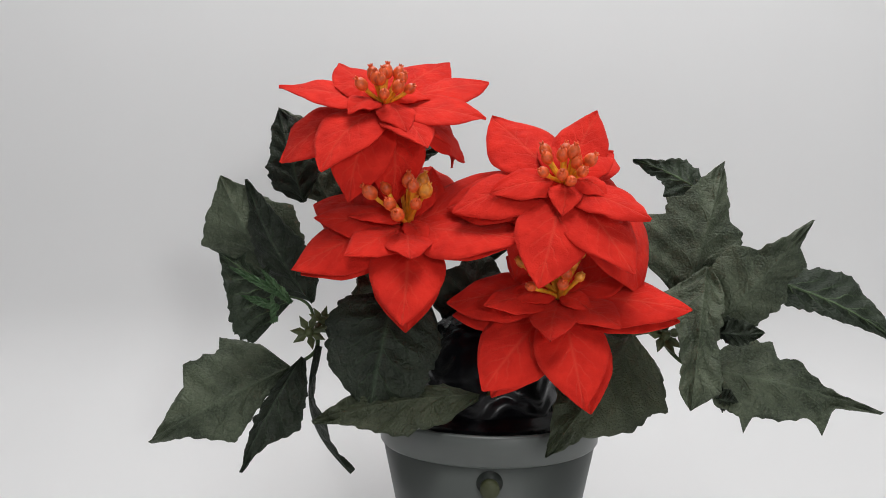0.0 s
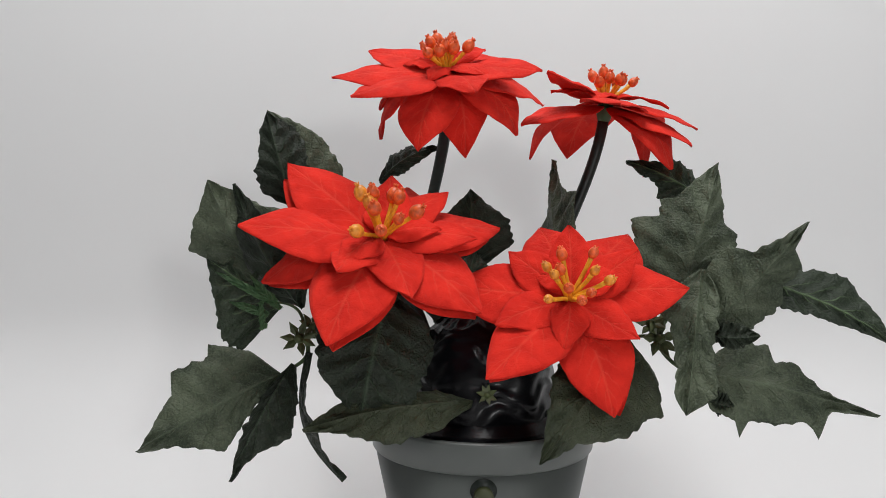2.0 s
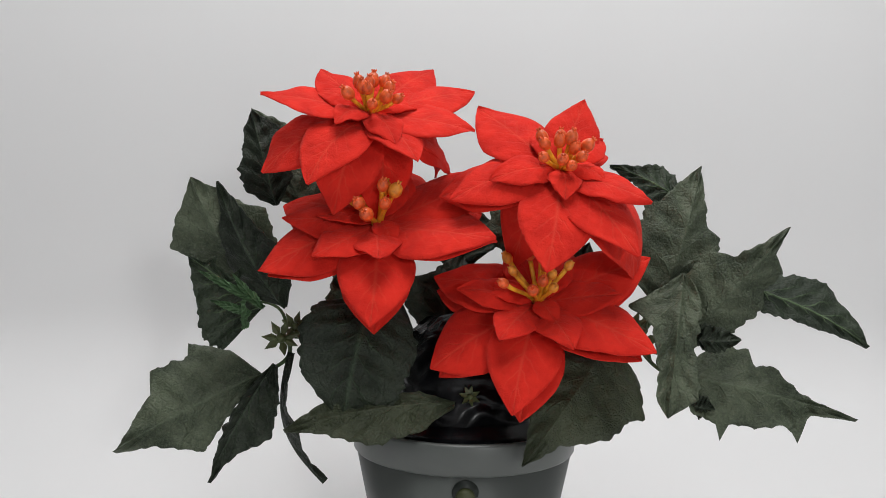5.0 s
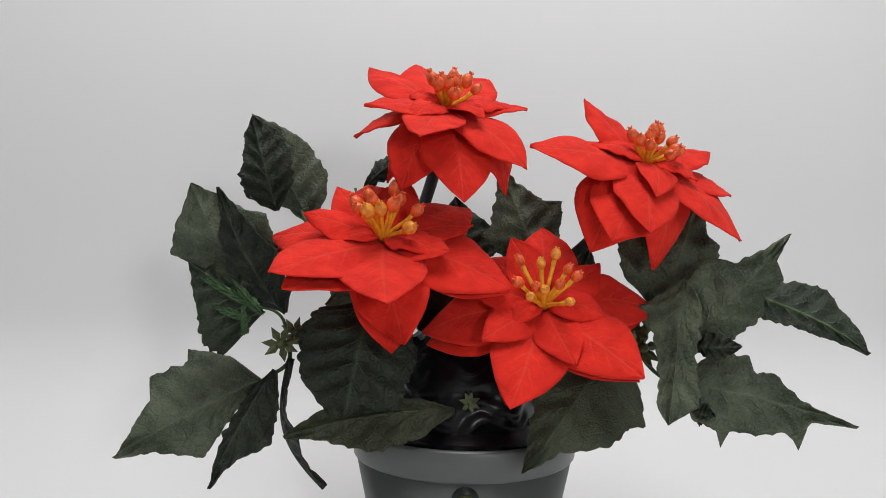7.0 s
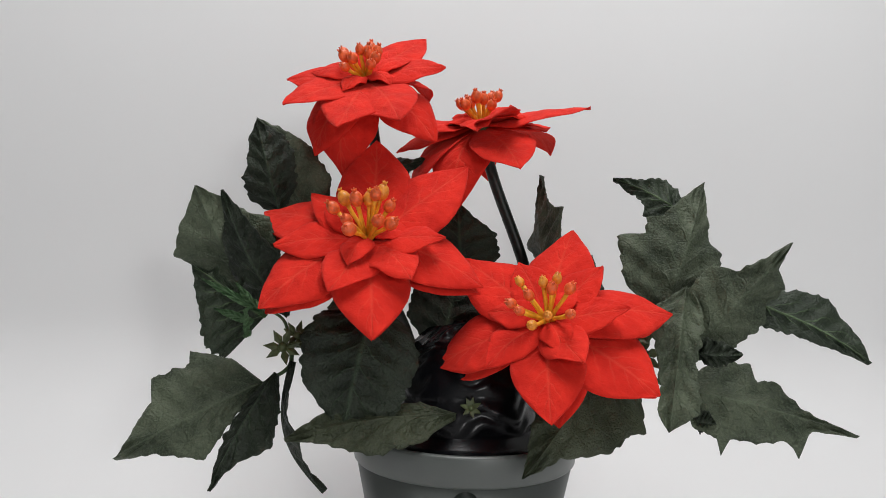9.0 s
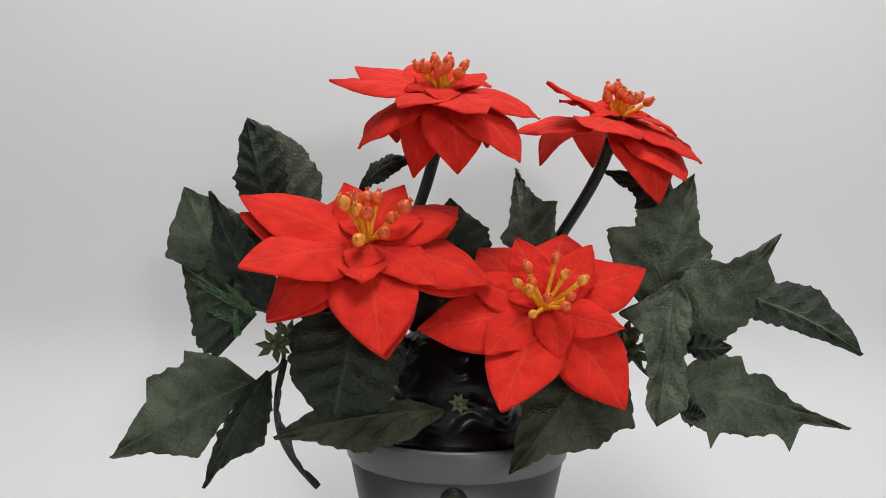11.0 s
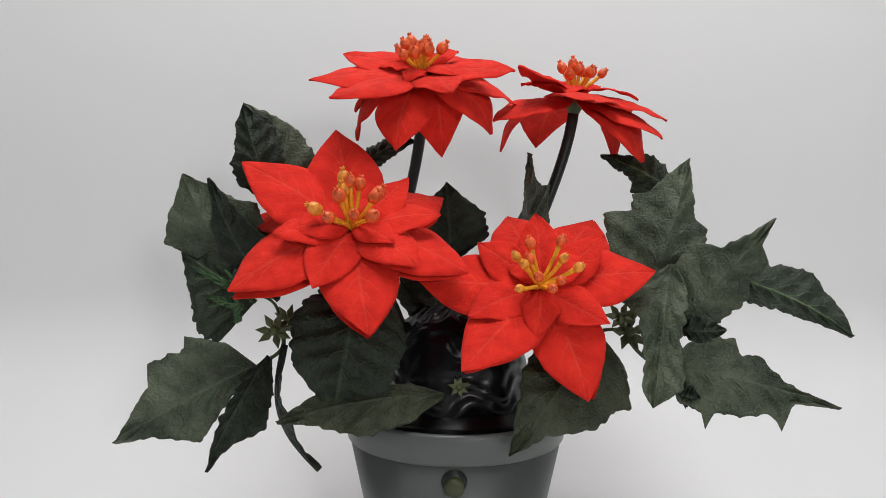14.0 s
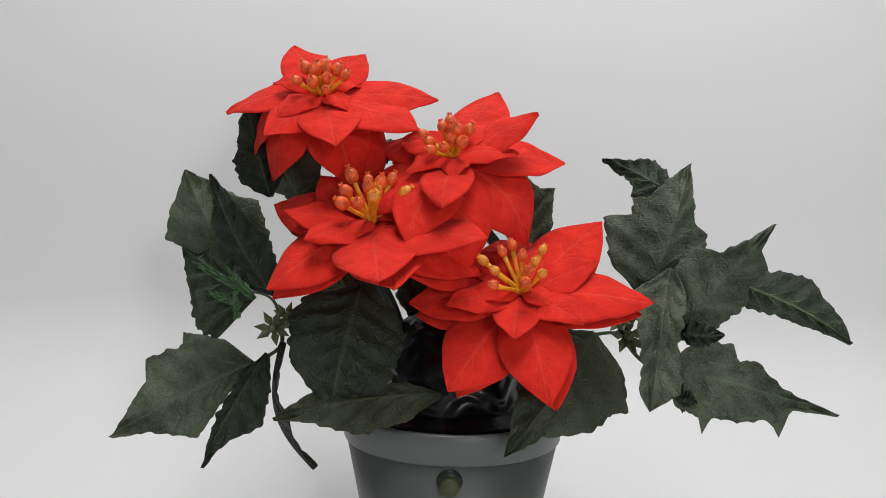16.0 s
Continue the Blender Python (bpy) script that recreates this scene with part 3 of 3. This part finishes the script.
leaf("leaf", (-0.1037, -0.0080, 0.1576), (-0.0816, -0.0150, 0.0830), (-1, -0.25, 0), [(0.3, 0.012), (0.6, 0.014)], [(0.3, 0.012), (0.6, 0.010)], 0.013, LEAF_DARK_SHADED, sp, seed=4)
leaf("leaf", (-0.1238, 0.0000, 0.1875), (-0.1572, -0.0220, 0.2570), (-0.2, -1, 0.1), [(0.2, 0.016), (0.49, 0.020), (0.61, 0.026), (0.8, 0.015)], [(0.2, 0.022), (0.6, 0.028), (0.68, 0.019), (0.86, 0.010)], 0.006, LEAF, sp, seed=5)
leaf("leaf", (-0.1056, -0.0120, 0.1828), (-0.1397, -0.0320, 0.2542), (-0.5, -1, 0.1), [(0.15, 0.014), (0.45, 0.017), (0.7, 0.011), (0.9, 0.004)], [(0.2, 0.014), (0.45, 0.016), (0.75, 0.009)], 0.006, LEAF_DARK_SHADED, sp, seed=6)
leaf("leaf", (-0.1186, -0.0080, 0.1826), (-0.1542, -0.0320, 0.2131), (-0.3, -1, 0.5), [(0.04, 0.028), (0.3, 0.029), (0.45, 0.025), (0.75, 0.012)], [(0.2, 0.004), (0.42, 0.004), (0.48, 0.013), (0.53, 0.004), (0.74, 0.004), (0.78, 0.009), (0.82, 0.002)], 0.004, LEAF_VEIN, sp, seed=7)
leaf("leaf", (-0.1148, -0.0360, 0.1885), (-0.1471, -0.0400, 0.2059), (-0.3, -1, 0.4), [(0.3, 0.0022), (0.7, 0.0016)], [(0.3, 0.0022), (0.7, 0.0016)], 0.002, LEAF_PALE, sp, seed=41)
leaf("leaf", (-0.1190, -0.0360, 0.1823), (-0.1400, -0.0400, 0.1899), (-0.3, -1, 0.4), [(0.3, 0.0022), (0.7, 0.0016)], [(0.3, 0.0022), (0.7, 0.0016)], 0.002, LEAF_PALE, sp, seed=42)
leaf("leaf", (-0.1227, -0.0360, 0.1736), (-0.1230, -0.0400, 0.1905), (-0.3, -1, 0.4), [(0.3, 0.0022), (0.7, 0.0016)], [(0.3, 0.0022), (0.7, 0.0016)], 0.002, LEAF_PALE, sp, seed=43)
leaf("leaf", (-0.1125, -0.0360, 0.1849), (-0.1286, -0.0400, 0.2040), (-0.3, -1, 0.4), [(0.3, 0.0022), (0.7, 0.0016)], [(0.3, 0.0022), (0.7, 0.0016)], 0.002, LEAF_PALE, sp, seed=44)

sp = spray("dark cloth poinsettia leaves behind the flowers, with shade in their colour")
twig(((-0.045, 0.015, 0.14), (-0.07, 0.03, 0.18), (-0.09, 0.035, 0.21), (-0.104, 0.034, 0.245)), 0.0014, sp)
twig(((-0.035, 0.02, 0.15), (-0.045, 0.045, 0.19), (-0.06, 0.055, 0.22), (-0.072, 0.058, 0.262)), 0.0014, sp)
leaf("leaf", (-0.1180, 0.0260, 0.2440), (-0.1337, 0.0220, 0.3031), F, [(0.2, 0.014), (0.45, 0.015), (0.55, 0.011), (0.85, 0.006)], [(0.25, 0.013), (0.6, 0.016), (0.8, 0.012), (0.9, 0.006)], 0.004, LEAF_DARK_SHADED, sp, seed=8)
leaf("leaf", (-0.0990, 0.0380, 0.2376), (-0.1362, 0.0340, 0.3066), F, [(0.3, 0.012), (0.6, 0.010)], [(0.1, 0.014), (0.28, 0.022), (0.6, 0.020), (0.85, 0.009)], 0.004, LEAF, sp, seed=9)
leaf("leaf", (-0.0664, 0.0600, 0.2620), (-0.0242, 0.0520, 0.2861), (-0.3, -1, 0.6), [(0.3, 0.012), (0.65, 0.010)], [(0.3, 0.005), (0.6, 0.006)], 0.007, LEAF_DARK_SHADED, sp, seed=10)
leaf("leaf", (-0.0019, 0.0450, 0.2026), (-0.0050, 0.0550, 0.2574), F, [(0.3, 0.020), (0.6, 0.020)], [(0.3, 0.024), (0.6, 0.022)], 0.004, LEAF_DARK_SHADED, sp, seed=11)
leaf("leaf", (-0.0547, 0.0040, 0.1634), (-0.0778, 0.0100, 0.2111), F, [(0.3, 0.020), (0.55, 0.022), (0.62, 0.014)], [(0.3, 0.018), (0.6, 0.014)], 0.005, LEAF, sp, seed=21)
leaf("leaf", (-0.0168, 0.0040, 0.1601), (-0.0031, 0.0160, 0.2184), F, [(0.3, 0.022), (0.6, 0.022), (0.7, 0.012)], [(0.3, 0.024), (0.6, 0.022)], 0.005, LEAF_DARK_SHADED, sp, seed=22)
leaf("leaf", (0.0534, 0.0100, 0.1594), (0.0792, 0.0200, 0.2243), F, [(0.3, 0.022), (0.6, 0.020), (0.7, 0.012)], [(0.3, 0.024), (0.6, 0.020)], 0.005, LEAF_DARK_SHADED, sp, seed=23)

sp = spray("grey-green cloth poinsettia leaves reaching out from the pot")
twig(((0.055, -0.01, 0.15), (0.075, -0.015, 0.168), (0.09, -0.02, 0.170), (0.100, -0.022, 0.168)), 0.0014, sp)
twig(((0.096, -0.02, 0.171), (0.100, -0.022, 0.160), (0.106, -0.028, 0.150), (0.122, -0.032, 0.147)), 0.0014, sp)
twig(((0.096, -0.02, 0.171), (0.104, -0.018, 0.182), (0.108, -0.014, 0.186), (0.114, -0.012, 0.190)), 0.0014, sp)
calyx((0.098, -0.026, 0.168), (0.2, -1, 0.2), 0.012, sp, 2)
calyx((0.094, -0.024, 0.176), (-0.3, -1, 0.6), 0.009, sp, 6)
leaf("leaf", (0.1427, 0.0280, 0.2501), (0.0976, 0.0460, 0.2759), (0.2, -1, 0.3), [(0.2, 0.012), (0.45, 0.014), (0.5, 0.008), (0.75, 0.004)], [(0.25, 0.012), (0.45, 0.015), (0.6, 0.010), (0.75, 0.006)], 0.004, LEAF_VEIN, sp, seed=13)
leaf("leaf", (0.1209, -0.0300, 0.1693), (0.1712, -0.0500, 0.2335), F, [(0.2, 0.017), (0.39, 0.0210), (0.57, 0.0200), (0.64, 0.010), (0.83, 0.004)], [(0.2, 0.014), (0.49, 0.0165), (0.6, 0.011), (0.75, 0.013), (0.82, 0.004)], 0.004, LEAF, sp, seed=14)
leaf("leaf", (0.1613, -0.0340, 0.1988), (0.2134, -0.0540, 0.1703), (0.2, -1, 0.6), [(0.05, 0.016), (0.5, 0.0220), (0.73, 0.0155), (0.9, 0.006)], [(0.1, 0.012), (0.48, 0.007), (0.8, 0.003)], 0.004, LEAF_VEIN, sp, seed=15)
leaf("leaf", (0.1197, -0.0300, 0.1499), (0.2065, -0.0560, 0.1315), (0.1, -1, 0.5), [(0.1, 0.016), (0.21, 0.0205), (0.37, 0.022), (0.41, 0.0135), (0.5, 0.016), (0.68, 0.005)], [(0.1, 0.018), (0.24, 0.020), (0.27, 0.028), (0.31, 0.019), (0.45, 0.017), (0.63, 0.013), (0.69, 0.0195), (0.73, 0.005)], 0.004, LEAF, sp, seed=16)
leaf("leaf", (0.1204, -0.0360, 0.1718), (0.1455, -0.0500, 0.1724), (0.1, -1, -0.2), [(0.3, 0.008), (0.7, 0.006)], [(0.3, 0.006), (0.7, 0.006)], 0.004, LEAF_DARK_SHADED, sp, seed=24)
leaf("leaf", (0.1220, -0.0380, 0.1356), (0.1334, -0.0460, 0.1338), (0.1, -1, -0.2), [(0.3, 0.006), (0.7, 0.005)], [(0.3, 0.008), (0.7, 0.004)], 0.002, LEAF_DARK_SHADED, sp, seed=25)
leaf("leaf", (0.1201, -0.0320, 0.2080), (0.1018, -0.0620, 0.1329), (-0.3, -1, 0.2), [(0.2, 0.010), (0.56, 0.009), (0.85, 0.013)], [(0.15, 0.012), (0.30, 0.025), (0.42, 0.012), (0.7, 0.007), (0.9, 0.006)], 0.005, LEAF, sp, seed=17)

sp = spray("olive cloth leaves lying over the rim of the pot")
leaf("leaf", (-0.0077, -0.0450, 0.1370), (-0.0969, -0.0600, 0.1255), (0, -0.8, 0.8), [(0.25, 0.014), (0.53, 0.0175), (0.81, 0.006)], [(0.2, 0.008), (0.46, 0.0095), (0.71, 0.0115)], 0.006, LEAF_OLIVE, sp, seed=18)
# the shade cast here by the flowers is in this blade's colour
leaf("leaf", (-0.0537, -0.0300, 0.1956), (-0.0671, -0.0560, 0.1304), (0.0, -1, 0.3), [(0.15, 0.020), (0.4, 0.028), (0.6, 0.026), (0.9, 0.022)], [(0.15, 0.024), (0.4, 0.030), (0.75, 0.024), (0.93, 0.010)], 0.008, LEAF_DARK_SHADED, sp, seed=19)
leaf("leaf", (0.0799, -0.0260, 0.1701), (0.0242, -0.0780, 0.1126), (0.15, -1, 0.4), [(0.05, 0.022), (0.3, 0.035), (0.38, 0.029), (0.56, 0.026), (0.79, 0.009)], [(0.2, 0.020), (0.55, 0.019), (0.75, 0.011)], 0.008, LEAF_OLIVE, sp, seed=20)
calyx((0.0, -0.043, 0.139), (0, -1, 0.6), 0.006, sp, 3)
twig(((0.0, -0.043, 0.139), (0.0, -0.036, 0.150), (-0.002, -0.030, 0.165), (-0.002, -0.020, 0.176)), 0.0012, sp, STEM)

# a lobed leaf in the way of a turning flower
pressed = tagged(new("loose_leaf"), "broad grey-green cloth leaf pressed by a turning flower", "artificial leaf")
PRESSED = pose(0.1138, -0.0100, 0.1865)
pressed.matrix_basis = PRESSED
leaf("blade", (0, 0, 0), (0.0277, 0.0100, 0.0837), F, [(0.15, 0.024), (0.44, 0.036), (0.53, 0.022), (0.64, 0.024), (0.68, 0.016), (0.85, 0.009)], [(0.31, 0.020), (0.56, 0.020), (0.61, 0.012), (0.8, 0.006)], 0.006, LEAF, pressed, seed=12)
part("stalk", tube(bezier((0, 0.0, 0.004), (-0.003, 0.002, -0.008), (-0.008, 0.004, -0.016), (-0.016, 0.004, -0.020), 10), 0.0013, 8), GREEN, pressed)

# a leaf that a turning stem brushes aside
loose = tagged(new("loose_leaf"), "grey-green cloth leaf brushed aside by a stem", "artificial leaf")
LOOSE = pose(0.0530, 0.030, 0.205)
loose.matrix_basis = LOOSE
leaf("blade", (-0.004, 0.0, 0.004), (-0.0315, 0.005, 0.073), (0, -1, 0.1), [(0.2, 0.016), (0.45, 0.024), (0.52, 0.017), (0.8, 0.006)], [(0.2, 0.018), (0.5, 0.027), (0.56, 0.016), (0.8, 0.006)], 0.003, LEAF, loose, seed=31)
part("stalk", tube(bezier((-0.004, 0, 0.006), (-0.003, 0, -0.01), (-0.008, 0.0, -0.03), (-0.012, -0.002, -0.052), 10), 0.0013, 8), GREEN, loose)


def motions():
    for key in "AB":
        thing, head, ring = heads[key]
        spec = FLOWERS[key]
        walk(thing, [(t, base_pose(spec, a, l / 1000, b, c)) for t, a, l, b, c in steps(spec)])
    swing = [(t, 78 * min(1.0, max(0.0, (a - 55) / 60))) for t, a in zip(TIMES, DRIVE) if t < 15.2] + [(15.5, 40), (16.0, 55)]
    walk(loose, [(t, LOOSE @ pose(0, 0, 0, 0, 0, -a)) for t, a in swing])
    # the flower on its way back presses this leaf forward and aside
    press = [(0, 0, 0), (3.0, 0, 0), (3.5, 22, 0), (4.0, 28, -15), (4.6, 10, -6), (5.25, 0, 0), (6.5, 0, 0), (11.0, 0, 0), (11.5, 14, 0), (12.0, 28, -15), (12.5, 28, -15), (13.0, 6, -5), (13.5, 0, 0), (16, 0, 0)]
    walk(pressed, [(t, PRESSED @ pose(0, -0.024 * min(1, a / 22), 0, a, 0, 0) @ pose(0, 0, 0, 0, b, 0)) for t, a, b in press])
    for key in "CD":
        thing, head, ring = heads[key]
        spec = FLOWERS[key]
        walk(head, [(t, base_pose(spec, a, l / 1000, b, c) @ ring) for t, a, l, b, c in steps(spec)])


def steps(spec):
    """Rows of time, turn, lift, rock and sway; between the known stretches the drive swings out, halts and comes back."""
    rows = list(zip(TIMES, spec["turn"], spec["lift"], spec["rock"], spec["sway"]))
    for t, turn, before in ((4.6, -8, 4.0), (5.25, -34, 4.0), (5.9, -22, 6.5), (9.1, 207, 8.5), (9.7, 226, 8.5), (10.3, 178, 11.0)):
        i = TIMES.index(before)
        rows.append((t, spec["turn"][i] + spec["gear"] * (turn - DRIVE[i]), spec["lift"][i] * 0.3, 0.0, 0.0))
    return sorted(rows)


motions()
